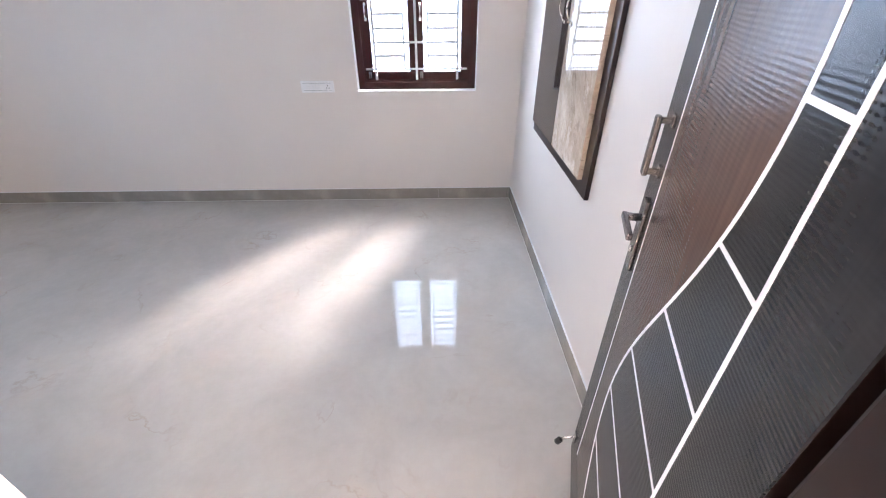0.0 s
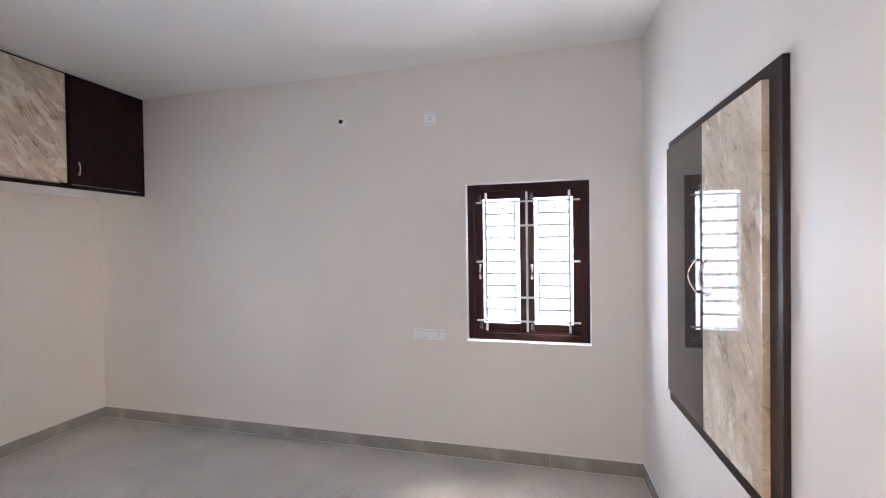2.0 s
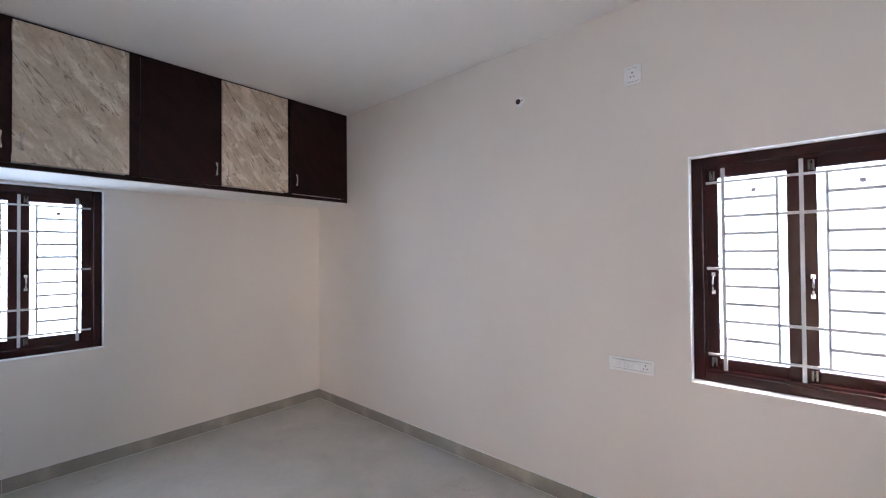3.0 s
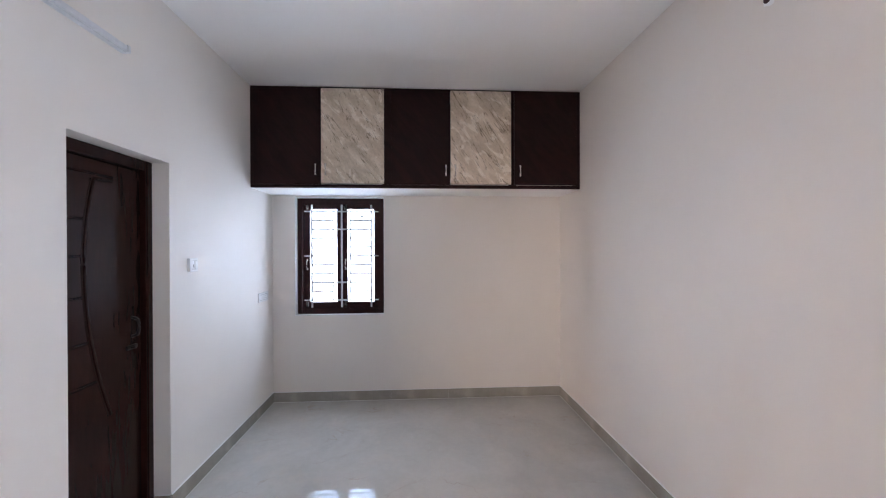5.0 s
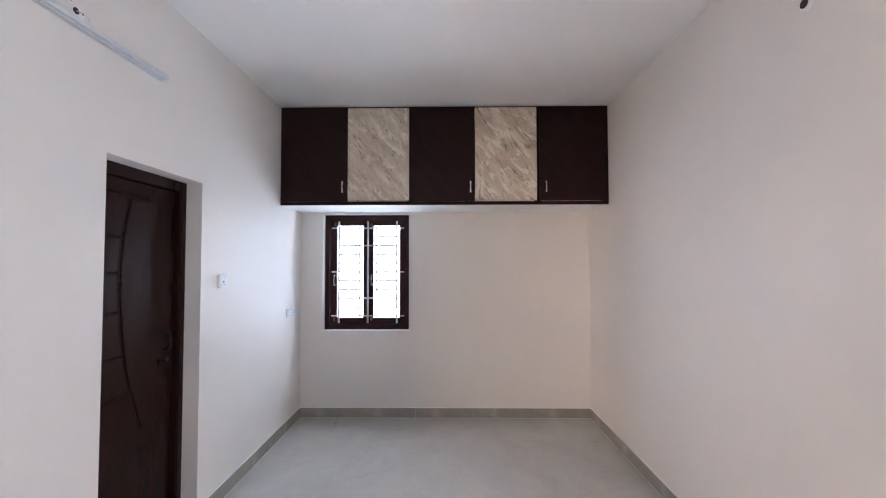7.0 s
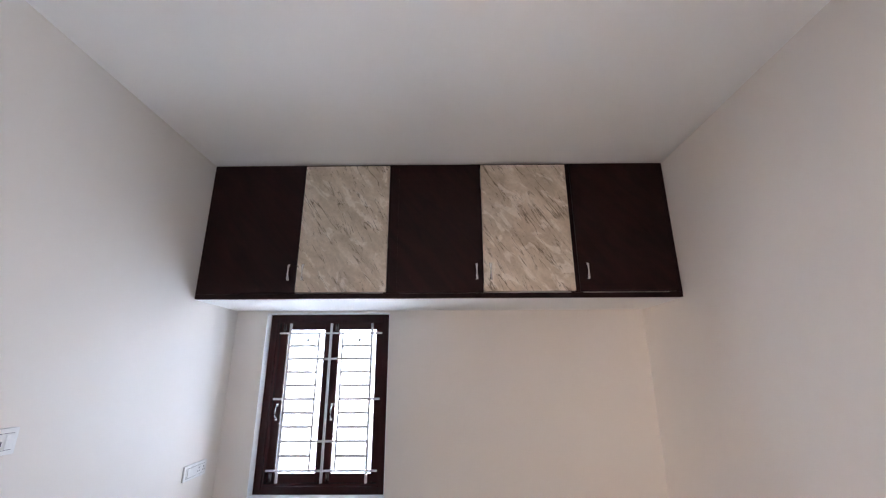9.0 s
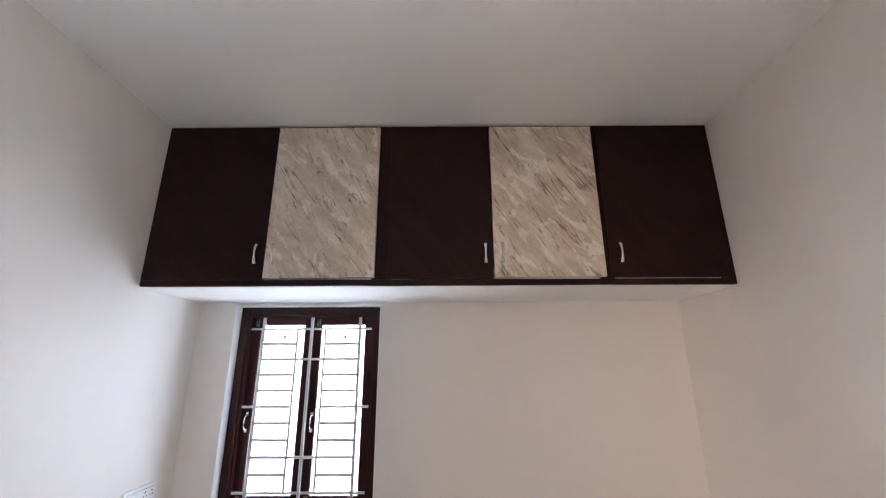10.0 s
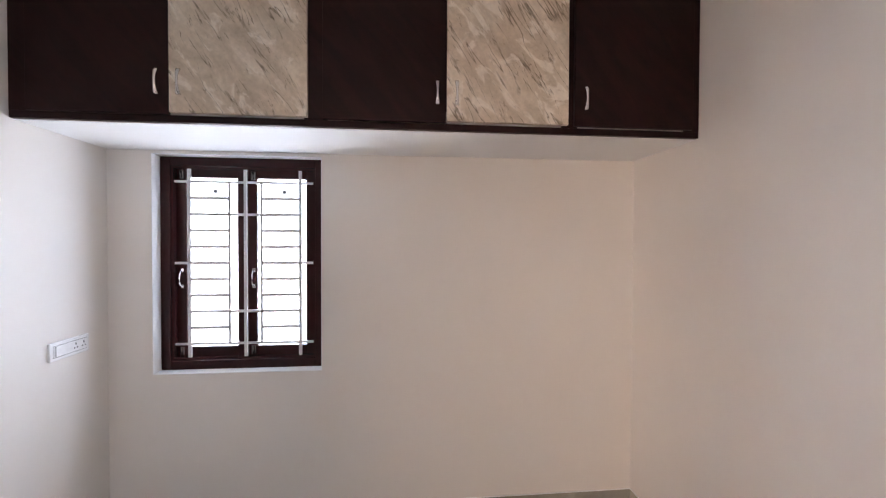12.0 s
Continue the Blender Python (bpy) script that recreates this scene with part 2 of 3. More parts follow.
def slab_wall(name, u, v, depth, holes, place, mat, label):
    """A wall as one solid with openings through it. u, v: extents along it and up; place(u, v, w) gives the world point,
    w = 0 on the room's face and 1 on the far face."""
    us = sorted({u[0], u[1], *(h[0] for h in holes), *(h[1] for h in holes)})
    vs = sorted({v[0], v[1], *(h[2] for h in holes), *(h[3] for h in holes)})

    def solid(i, j):
        if not (0 <= i < len(us) - 1 and 0 <= j < len(vs) - 1):
            return False
        cu, cv = (us[i] + us[i + 1]) / 2, (vs[j] + vs[j + 1]) / 2
        return not any(h[0] < cu < h[1] and h[2] < cv < h[3] for h in holes)

    bm = bmesh.new()
    points = {}

    def at(i, j, w):
        if (i, j, w) not in points:
            points[i, j, w] = bm.verts.new(place(us[i], vs[j], w * depth))
        return points[i, j, w]

    for i in range(len(us) - 1):
        for j in range(len(vs) - 1):
            if not solid(i, j):
                continue
            for w in (0, 1):
                bm.faces.new([at(i, j, w), at(i + 1, j, w), at(i + 1, j + 1, w), at(i, j + 1, w)])
            for di, dj, a, b in ((-1, 0, (i, j), (i, j + 1)), (1, 0, (i + 1, j), (i + 1, j + 1)), (0, -1, (i, j), (i + 1, j)), (0, 1, (i, j + 1), (i + 1, j + 1))):
                if not solid(i + di, j + dj):
                    bm.faces.new([at(*a, 0), at(*b, 0), at(*b, 1), at(*a, 1)])
    bmesh.ops.recalc_face_normals(bm, faces=bm.faces)
    ob = new(name, mesh_of(name, bm, mat))
    return tagged(ob, label, "wall", kind="structure")


# ---- structure ----
TOP = H + 0.02
slab_wall("wall_north", (W - T, E + T), (-0.1, TOP), T,
          [(NWIN[0], NWIN[0] + WIN_W, NWIN[1], NWIN[1] + WIN_H)],
          lambda u, v, w: (u, N + w, v), WALL, "cream painted plaster wall with a window opening")
slab_wall("wall_west", (S, N), (-0.1, TOP), T,
          [(WWIN[0], WWIN[0] + WEST_W, WWIN[1], WWIN[1] + WEST_H)],
          lambda u, v, w: (W - w, u, v), WALL, "cream painted plaster wall under the loft cupboards")
slab_wall("wall_east", (S, N), (-0.1, TOP), T, [], lambda u, v, w: (E + w, u, v), WALL, "cream painted plaster wall behind the open door")
slab_wall("wall_south", (W - T, E + T), (-0.1, TOP), T,
          [(DOOR[0], DOOR[1], 0.0, DOOR[2]), (BATH[0], BATH[1], 0.0, BATH[2])],
          lambda u, v, w: (u, S - w, v), WALL, "cream painted plaster wall with two door openings")
tagged(new("ceiling", mesh_of("ceiling", boxes(((W - T, S - T, H), (E + T, N + T, H + 0.15))), CEILING)), "white painted flat plaster ceiling", "ceiling", kind="structure")
tagged(new("floor", mesh_of("floor", boxes(((W, S - T, -0.12), (E, N, 0.0))), FLOOR)), "polished grey-beige marble-look tiled floor", "floor", kind="structure")

# the hall outside the room door, closed by plain walls
HX0, HX1, HY = -1.4, 6.5, -5.6
slab_wall("wall_hall_west", (HY, S - T), (-0.1, TOP), T, [], lambda u, v, w: (HX0 - w, u, v), WALL, "plain cream hall wall")
# opening cut for the added lamp, not a known hall window
slab_wall("wall_hall_east", (HY, S - T), (-0.1, TOP), T, [HALL_LAMP_GAP], lambda u, v, w: (HX1 + w, u, v), WALL, "plain cream hall wall")
slab_wall("wall_hall_south", (HX0 - T, HX1 + T), (-0.1, TOP), T, [], lambda u, v, w: (u, HY - w, v), WALL, "plain cream hall wall")
tagged(new("ceiling_hall", mesh_of("ceiling_hall", boxes(((HX0 - T, HY - T, H), (HX1 + T, S - T - 0.002, H + 0.15))), CEILING)), "white painted hall ceiling", "ceiling", kind="structure")
tagged(new("floor_hall", mesh_of("floor_hall", boxes(((HX0, HY, -0.12), (HX1, S - T, 0.0))), FLOOR)), "polished grey-beige tiled hall floor", "floor", kind="structure")
tagged(new("ground", mesh_of("ground", boxes(((-600, -600, -0.6), (600, 600, -0.45))), CONCRETE)), "bare pale ground outside the house", "ground", kind="structure")

# unseen shell added behind the closed bathroom door to stop light leaking round it
BX0, BX1, BY0, BY1 = -2.9, -1.66, -1.3, S - T
tagged(new("light_block_shell", mesh_of("light_block_shell", boxes(
    ((BX0 - 0.1, BY0 - 0.1, -0.1), (BX0, BY1, TOP)), ((BX1, BY0 - 0.1, -0.1), (BX1 + 0.02, BY1, TOP)), ((BX0, BY0 - 0.1, -0.1), (BX1, BY0, TOP)),
    ((BX0, BY0, H), (BX1, BY1, TOP)), ((BX0, BY0, -0.1), (BX1, BY1, 0.0))), WALL)), "plain unseen shell blocking light behind the closed door", "wall", kind="structure")

# unseen added walls whose gap lets one slanting light band reach the north window
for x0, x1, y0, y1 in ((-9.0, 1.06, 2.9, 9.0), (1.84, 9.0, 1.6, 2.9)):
    tagged(new("light_gap_wall", mesh_of("light_gap_wall", boxes(((x0, N + T + y0, -0.45), (x1, N + T + y1, 14.0)), bevel=0.03), REVEAL)), "plain white unseen wall that narrows the light to a slit", "wall", kind="structure")

# loft slab over the west window
LOFT_X, LOFT_Z = -3.722, 2.124
tagged(new("loft_slab", mesh_of("loft_slab", boxes(((W, S, LOFT_Z - 0.002), (LOFT_X - 0.045, N, LOFT_Z + 0.09))), CEILING)), "white plastered loft slab under the cupboards", "loft slab", kind="structure")


# ---- windows ----
def make_window(name, m, label, w, h):
    """Dark polished timber window in a plastered opening. Local x runs right as seen from the room, y outwards, z up."""
    top = thing(name, m, label, "window", kind="structure")
    y0 = 0.075
    k = 0.054
    part("window_frame", join(
        boxes(((0.001, y0, 0.001), (k, y0 + 0.10, h - 0.001)), bevel=0.004),
        boxes(((w - k, y0, 0.001), (w - 0.001, y0 + 0.10, h - 0.001)), bevel=0.004),
        boxes(((k, y0 + 0.001, h - k), (w - k, y0 + 0.10, h - 0.001)), bevel=0.004),
        boxes(((k, y0 + 0.001, 0.001), (w - k, y0 + 0.10, k)), bevel=0.004),
        boxes(((k, y0 + 0.012, k), (k + 0.012, y0 + 0.05, h - k)), ((w - k - 0.012, y0 + 0.012, k), (w - k, y0 + 0.05, h - k)),
              ((k + 0.012, y0 + 0.012, h - k - 0.012), (w - k - 0.012, y0 + 0.05, h - k)), ((k + 0.012, y0 + 0.012, k), (w - k - 0.012, y0 + 0.05, k + 0.012)))),
        WIN_WOOD, top)
    ys = y0 + 0.055
    for x0, x1, g0, g1 in ((k, w / 2, w / 2 - 0.337, w / 2 - 0.055), (w / 2, w - k, w / 2 + 0.055, w / 2 + 0.337)):
        z0, z1, gz0, gz1 = k + 0.002, h - k - 0.002, 0.118, h - 0.110
        sash = part("sash", join(
            boxes(((x0 + 0.002, ys, z0), (g0, ys + 0.036, z1)), bevel=0.004),
            boxes(((g1, ys, z0), (x1 - 0.002, ys + 0.036, z1)), bevel=0.004),
            boxes(((g0, ys + 0.001, gz1), (g1, ys + 0.036, z1)), bevel=0.003),
            boxes(((g0, ys + 0.001, z0), (g1, ys + 0.036, gz0)), bevel=0.003)), WIN_WOOD, top)
        pane = part("pane", boxes(((g0 - 0.004, ys + 0.016, gz0 - 0.004), (g1 + 0.004, ys + 0.021, gz1 + 0.004))), GLASS, sash, "window glass tinted to dim the lamp behind it")
        pane.visible_shadow = False
        mid, st = (g0 + g1) / 2 + 0.012, 0.011
        part("sticker", boxes(((mid - st, ys + 0.0135, gz1 - 0.088), (mid + st, ys + 0.0155, gz1 - 0.088 + 2 * st))), GREY, sash, "small grey maker's sticker")
        hx = x0 + 0.036
        arc = [(hx, ys + 0.002, 0.475), (hx, ys - 0.020, 0.480), (hx, ys - 0.030, 0.498), (hx, ys - 0.032, 0.520), (hx, ys - 0.030, 0.542), (hx, ys - 0.020, 0.560), (hx, ys + 0.002, 0.565)]
        part("handle", join(tube(arc, 0.0042), boxes(((hx - 0.009, ys - 0.003, 0.462), (hx + 0.009, ys + 0.001, 0.484)), ((hx - 0.009, ys - 0.003, 0.556), (hx + 0.009, ys + 0.001, 0.578)), bevel=0.001)), CHROME, sash, "chrome pull handle")
        for bz in (0.070, h - 0.122):
            part("bolt", join(boxes(((hx - 0.013, ys - 0.006, bz), (hx + 0.013, ys + 0.001, bz + 0.052)), bevel=0.002), tube([(hx, ys - 0.010, bz + 0.004), (hx, ys - 0.010, bz + 0.048)], 0.004)), STEEL, sash, "steel tower bolt")
    yg = y0 + 0.030
    zb = 0.142
    step = (h - zb - 0.138) / 10

    def upright(x, a, b, r):
        part("upright_bar", boxes(((x - r, yg - r, a), (x + r, yg + r, b)), bevel=0.0015), GRILLE, top)

    def cross(z, a, b, r):
        part("cross_bar", boxes(((a, yg - r, z - r), (b, yg + r, z + r)), bevel=0.001), GRILLE, top)

    for x in (w / 2 - 0.310, w / 2, w / 2 + 0.310):
        upright(x, k - 0.004, h - k + 0.004, 0.0082)
    for x in (k + 0.006, w - k - 0.006):
        upright(x, zb, zb + 10 * step, 0.0026)
    for x in (w / 2 - 0.090, w / 2 + 0.090):
        upright(x, zb, zb + 10 * step, 0.0058)
    for i in range(11):
        z = zb + i * step
        if i in (0, 10):
            cross(z, k - 0.004, w - k + 0.004, 0.0060)
            continue
        cross(z, w / 2 - 0.310, w / 2 - 0.090, 0.0078)
        cross(z, w / 2 + 0.090, w / 2 + 0.310, 0.0078)
        if i in (2, 8):
            cross(z, w / 2 - 0.090, w / 2 + 0.090, 0.0070)
        if i == 5:
            cross(z, k - 0.004, w / 2 - 0.310, 0.0070)
            cross(z, w / 2 + 0.310, w - k + 0.004, 0.0070)
    return top


make_window("window_1", pose(NWIN[0], N, NWIN[1]), "dark red-brown timber window with a grey steel grille", WIN_W, WIN_H)
make_window("window_2", pose(W, WWIN[0], WWIN[1], 0, 0, 90), "dark red-brown timber window below the loft cupboards", WEST_W, WEST_H)


# the white-painted plaster edge round each opening
def opening_lining(name, m, w, h):
    d, e = 0.0745, 0.0035
    ob = new(name, mesh_of(name, boxes(((0, -0.0015, 0), (e, d, h)), ((w - e, -0.0015, 0), (w, d, h)), ((e, -0.0015, h - e), (w - e, d, h)), ((e, -0.0015, 0), (w - e, d, e))), REVEAL))
    ob.matrix_world = m
    return tagged(ob, "white painted plaster lining of a window opening", "trim", kind="structure")


opening_lining("trim_window_1", pose(NWIN[0], N, NWIN[1]), WIN_W, WIN_H)
opening_lining("trim_window_2", pose(W, WWIN[0], WWIN[1], 0, 0, 90), WEST_W, WEST_H)


# ---- loft cupboards ----
def bow_handle(x, y, z0, z1, r):
    """A slim chrome bow handle, waisted at the middle, standing out along +x."""
    bm = bmesh.new()
    rows_ = []
    for i in range(13):
        s = i / 12
        z = z0 + (z1 - z0) * s
        out = 0.004 + 0.015 * math.sin(math.pi * s) ** 0.6
        half = r * (0.55 + 0.75 * abs(2 * s - 1) ** 1.6)
        rows_.append([bm.verts.new((x + out + dx, y + dy * half, z)) for dx, dy in ((0, -1), (0.004, -0.7), (0.004, 0.7), (0, 1), (-0.004, 0.7), (-0.004, -0.7))])
    for a, b in zip(rows_, rows_[1:]):
        for k in range(6):
            bm.faces.new((a[k], a[(k + 1) % 6], b[(k + 1) % 6], b[k]))
    bm.faces.new(rows_[0][::-1])
    bm.faces.new(rows_[-1])
    for z in (z0 + 0.006, z1 - 0.006):
        box(bm, (x - 0.001, y - 0.004, z - 0.004), (x + 0.010, y + 0.004, z + 0.004))
    bmesh.ops.recalc_face_normals(bm, faces=bm.faces)
    for f in bm.faces:
        f.smooth = True
    return bm


loft = thing("loft_cupboard", pose(LOFT_X, S, LOFT_Z), "dark wenge loft cupboard with two beige marble-print doors", "cupboard")
RUN, TALL = N - S, H - LOFT_Z
FX = -0.020                                       # front of the carcass, behind the doors' faces
part("bottom_rail", boxes(((FX - 0.022, 0.002, 0), (FX, RUN - 0.002, 0.030)), bevel=0.002), LOFT_DARK, loft)
part("top_rail", boxes(((FX - 0.022, 0.002, TALL - 0.024), (FX, RUN - 0.002, TALL - 0.001)), bevel=0.002), LOFT_DARK, loft)
for y0, y1 in ((0.002, 0.100), (1.165, 1.262), (2.325, 2.395), (RUN - 0.066, RUN - 0.002)):
    part("stile", boxes(((FX - 0.022, y0, 0.030), (FX, y1, TALL - 0.024)), bevel=0.001), LOFT_DARK, loft)
part("back_panel", boxes(((FX - 0.40, 0.002, 0.0975), (FX - 0.39, RUN - 0.002, TALL - 0.001))), LOFT_DARK, loft)
for y0, y1, mat, hy, proud, z0 in (
        (0.080, 0.622, LOFT_DARK, 0.578, 0.0, 0.028), (0.626, 1.183, LOFT_MARBLE, 0.666, 0.003, 0.036), (1.248, 1.782, LOFT_DARK, 1.743, 0.0, 0.030),
        (1.786, 2.344, LOFT_MARBLE, 1.829, 0.003, 0.037), (2.374, RUN - 0.045, LOFT_DARK, 2.427, 0.0, 0.034)):
    marble = mat is LOFT_MARBLE
    d = part("door", boxes(((FX + 0.001, y0, z0), (proud, y1, TALL - 0.020)), bevel=0.0015), mat, loft, "beige marble-print laminate door" if marble else "dark wenge laminate door")
    part("handle", bow_handle(proud, hy, 0.107, 0.214, 0.0085), CHROME, d, "slim chrome bow handle")

# ---- wall cupboard on the east wall ----
cup = thing("wall_cupboard", pose(E, 1.582, 0.835), "flat wall cupboard, one glossy beige marble-print and one brown door", "cupboard")
BX = 0.535 - E
part("back_board", boxes(((BX, 0.020, -0.032), (-0.0005, 1.066, 1.324)), bevel=0.002), CUP_BOARD, cup, "dark wood back board")


def ring_handle(x, y, z, side):
    """A bowed chrome pull, standing off the door on two studs."""
    pts = [(x - 0.002, y, z - 0.066)]
    for i in range(11):
        s = math.pi * i / 10
        pts.append((x - 0.008 - 0.026 * math.sin(s), y + side * 0.009 * math.sin(s), z - 0.066 + 0.132 * i / 10))
    pts.append((x - 0.002, y, z + 0.066))
    return join(tube(pts, 0.0032), tube([(x + 0.001, y, z - 0.066), (x - 0.010, y, z - 0.066)], 0.007), tube([(x + 0.001, y, z + 0.066), (x - 0.010, y, z + 0.066)], 0.007))


for y0, y1, mat, hy, side, lab in ((0.084, 0.543, CUP_MARBLE, 0.492, -1, "glossy beige marble-print door"), (0.547, 1.018, CUP_DARK, 0.592, 1, "glossy dark brown door")):
    d = part("door", boxes(((BX - 0.022, y0, 0.036), (BX - 0.0005, y1, 1.278)), bevel=0.0015), mat, cup, lab)
    part("handle", ring_handle(BX - 0.022, hy, 0.660, side), CHROME, d, "bowed chrome pull")

# ---- room door ----
LEAF_W, LEAF_H = 0.79, 2.016
JAMB_Y = 0.238
frame_1 = thing("door_frame_1", pose(0, 0, 0), "dark stained timber door frame in the plastered opening, its shade put into the colour", "door frame", kind="structure")
for a, b in (((DOOR[0] + 0.001, S - T + 0.004, 0.0), (DOOR[0] + 0.044, JAMB_Y, DOOR[2] - 0.001)), ((0.222, S - T + 0.004, 0.0), (DOOR[1] - 0.001, JAMB_Y, DOOR[2] - 0.001))):
    part("jamb", boxes((a, b), bevel=0.004), SHADED_WOOD, frame_1)
part("head", boxes(((DOOR[0] + 0.044, S - T + 0.005, 2.040), (0.222, JAMB_Y - 0.001, DOOR[2] - 0.001)), bevel=0.004), SHADED_WOOD, frame_1)

leaf = thing("door_1", pose(0.2176, 0.2387, 0.004, 0, 0, 73.46), "open charcoal and walnut laminate door with silver inlay strips", "door", kind="structure")
part("leaf", boxes(((0.017, -0.034, 0), (LEAF_W, -0.004, LEAF_H - 0.008)), bevel=0.002), SHADED_WOOD, leaf)


def wave(z):
    """How far from the hinge the walnut field's curved side stands at a height."""
    return 0.405 - 0.152 * math.cos(math.pi * (z - 1.5) / 0.9) + 0.028 * max(0.0, (z - 1.55) / 0.33) ** 2


def band(edge_a, edge_b, zs, y0, y1):
    """A flat sheet between two upright edges, given as functions of height, with a real thickness."""
    bm = bmesh.new()
    rows_ = [[bm.verts.new((u, y, z)) for u, y in ((edge_a(z), y0), (edge_b(z), y0), (edge_b(z), y1), (edge_a(z), y1))] for z in zs]
    for a, b in zip(rows_, rows_[1:]):
        for k in range(4):
            bm.faces.new((a[k], a[(k + 1) % 4], b[(k + 1) % 4], b[k]))
    bm.faces.new(rows_[0])
    bm.faces.new(rows_[-1])
    bmesh.ops.recalc_face_normals(bm, faces=bm.faces)
    return bm


ZB, ZT, U1, U0 = 0.14, 1.879, 0.668, 0.161
heights = [ZB + (ZT - ZB) * i / 60 for i in range(61)]
part("walnut_panel", band(lambda z: wave(z) + 0.0045, lambda z: U1 - 0.003, heights, -0.004, -0.0012), LEAF_BROWN, leaf, "walnut ripple laminate field")
part("outer_panel", band(lambda z: 0.015, lambda z: U0 - 0.0045, [0.0, LEAF_H - 0.008], -0.004, -0.0012), LEAF_GREY, leaf)
part("lock_stile_panel", band(lambda z: U1 + 0.003, lambda z: LEAF_W - 0.001, [0.0, LEAF_H - 0.008], -0.004, -0.0012), LEAF_GREY, leaf)
part("top_panel", band(lambda z: U0 - 0.0045, lambda z: U1 + 0.003, [ZT + 0.005, LEAF_H - 0.008], -0.004, -0.0012), LEAF_GREY, leaf)
part("bottom_panel", band(lambda z: U0 - 0.0045, lambda z: U1 + 0.003, [0.0, ZB - 0.005], -0.004, -0.0012), LEAF_GREY, leaf)
cuts = [ZT] + [1.870 - 0.202 * i for i in range(1, 9)]
for z1, z0 in zip(cuts, cuts[1:] + [ZB - 0.06]):
    lo = max(z0 + 0.004, ZB)
    part("charcoal_panel", band(lambda z: U0 + 0.0045, lambda z: wave(z) - 0.0045, [lo + (z1 - 0.004 - lo) * i / 8 for i in range(9)], -0.004, -0.0012), LEAF_GREY, leaf)
    part("silver_strip", boxes(((U0 + 0.0045, -0.004, z1 - 0.004), (wave(z1) - 0.0045, -0.0004, z1 + 0.004))), STRIP, leaf, "silver inlay strip")
part("silver_strip", band(lambda z: wave(z) - 0.0045, lambda z: wave(z) + 0.0045, heights, -0.004, -0.0004), STRIP, leaf, "curved silver inlay strip")
part("silver_strip", boxes(((U0 - 0.0045, -0.004, 0.0), (U0 + 0.0045, -0.0004, LEAF_H - 0.008))), STRIP, leaf, "silver inlay strip")
part("silver_strip", boxes(((U1 - 0.003, -0.004, ZB), (U1 + 0.003, -0.0004, ZT + 0.005))), STRIP, leaf, "silver inlay strip")
part("silver_strip", boxes(((wave(ZT) + 0.006, -0.004, ZT - 0.003), (U1 - 0.003, -0.0004, ZT + 0.005))), STRIP, leaf, "silver inlay strip")
pull_u = 0.714
part("pull_handle", join(
    boxes(((pull_u - 0.011, -0.0012, 1.193), (pull_u + 0.011, 0.003, 1.220)), ((pull_u - 0.011, -0.0012, 1.307), (pull_u + 0.011, 0.003, 1.334)), bevel=0.001),
    boxes(((pull_u - 0.006, 0.003, 1.198), (pull_u + 0.006, 0.030, 1.212)), ((pull_u - 0.006, 0.003, 1.314), (pull_u + 0.006, 0.030, 1.327)), bevel=0.002),
    boxes(((pull_u - 0.0125, 0.024, 1.196), (pull_u + 0.0125, 0.037, 1.330)), bevel=0.004)), STEEL, leaf, "brushed steel pull handle")
lock = part("lock_plate", boxes(((0.705, -0.0012, 0.931), (0.745, 0.007, 1.129)), bevel=0.002), STEEL, leaf, "brushed steel lock plate")
part("lever", join(tube([(0.725, 0.006, 1.080), (0.725, 0.044, 1.080)], 0.010), boxes(((0.615, 0.036, 1.071), (0.737, 0.050, 1.089)), bevel=0.004)), STEEL, lock, "steel lever handle")
part("cylinder", tube([(0.725, 0.006, 0.990), (0.725, 0.013, 0.990)], 0.009), CHROME, lock)
part("door_stopper", join(tube([(0.765, -0.003, 0.100), (0.765, 0.030, 0.085), (0.765, 0.052, 0.055)], 0.006), boxes(((0.748, -0.0012, 0.085), (0.782, 0.003, 0.120)), bevel=0.001)), CHROME, leaf, "chrome fold-down door stopper")
part("rubber_foot", tube([(0.765, 0.050, 0.060), (0.765, 0.060, 0.040)], 0.012), RUBBER, leaf, "black rubber stopper foot")

# ---- bathroom door ----
frame_2 = thing("door_frame_2", pose(0, 0, 0), "dark stained timber bathroom door frame", "door frame", kind="structure")
BY = 0.215
for x0, x1 in ((BATH[0] + 0.001, BATH[0] + 0.062), (BATH[1] - 0.062, BATH[1] - 0.001)):
    part("jamb", join(boxes(((x0, S - T + 0.002, 0.0), (x1, BY, BATH[2] - 0.001)), bevel=0.004), boxes(((x0 + 0.012, BY, 0.02), (x1 - 0.012, BY + 0.004, BATH[2] - 0.012)), bevel=0.0015)), BATH_WOOD, frame_2)
part("head", boxes(((BATH[0] + 0.062, S - T + 0.003, BATH[2] - 0.062), (BATH[1] - 0.062, BY - 0.001, BATH[2] - 0.001)), bevel=0.004), BATH_WOOD, frame_2)
bath = thing("door_2", pose(BATH[0] + 0.064, 0.185, 0.012), "closed dark brown moulded bathroom door", "door", kind="structure")
BW, BH = BATH[1] - BATH[0] - 0.128, BATH[2] - 0.062 - 0.015
part("leaf", boxes(((0, -0.036, 0), (BW, 0, BH)), bevel=0.003), BATH_WOOD, bath)


def bow(z):
    """Bowed inner side of the moulded field, from the lock side of the leaf."""
    return 0.398 - 0.165 * ((z - 1.50) / 0.80) ** 2 if z < 1.5 else 0.398 - 0.06 * ((z - 1.5) / 0.42) ** 2


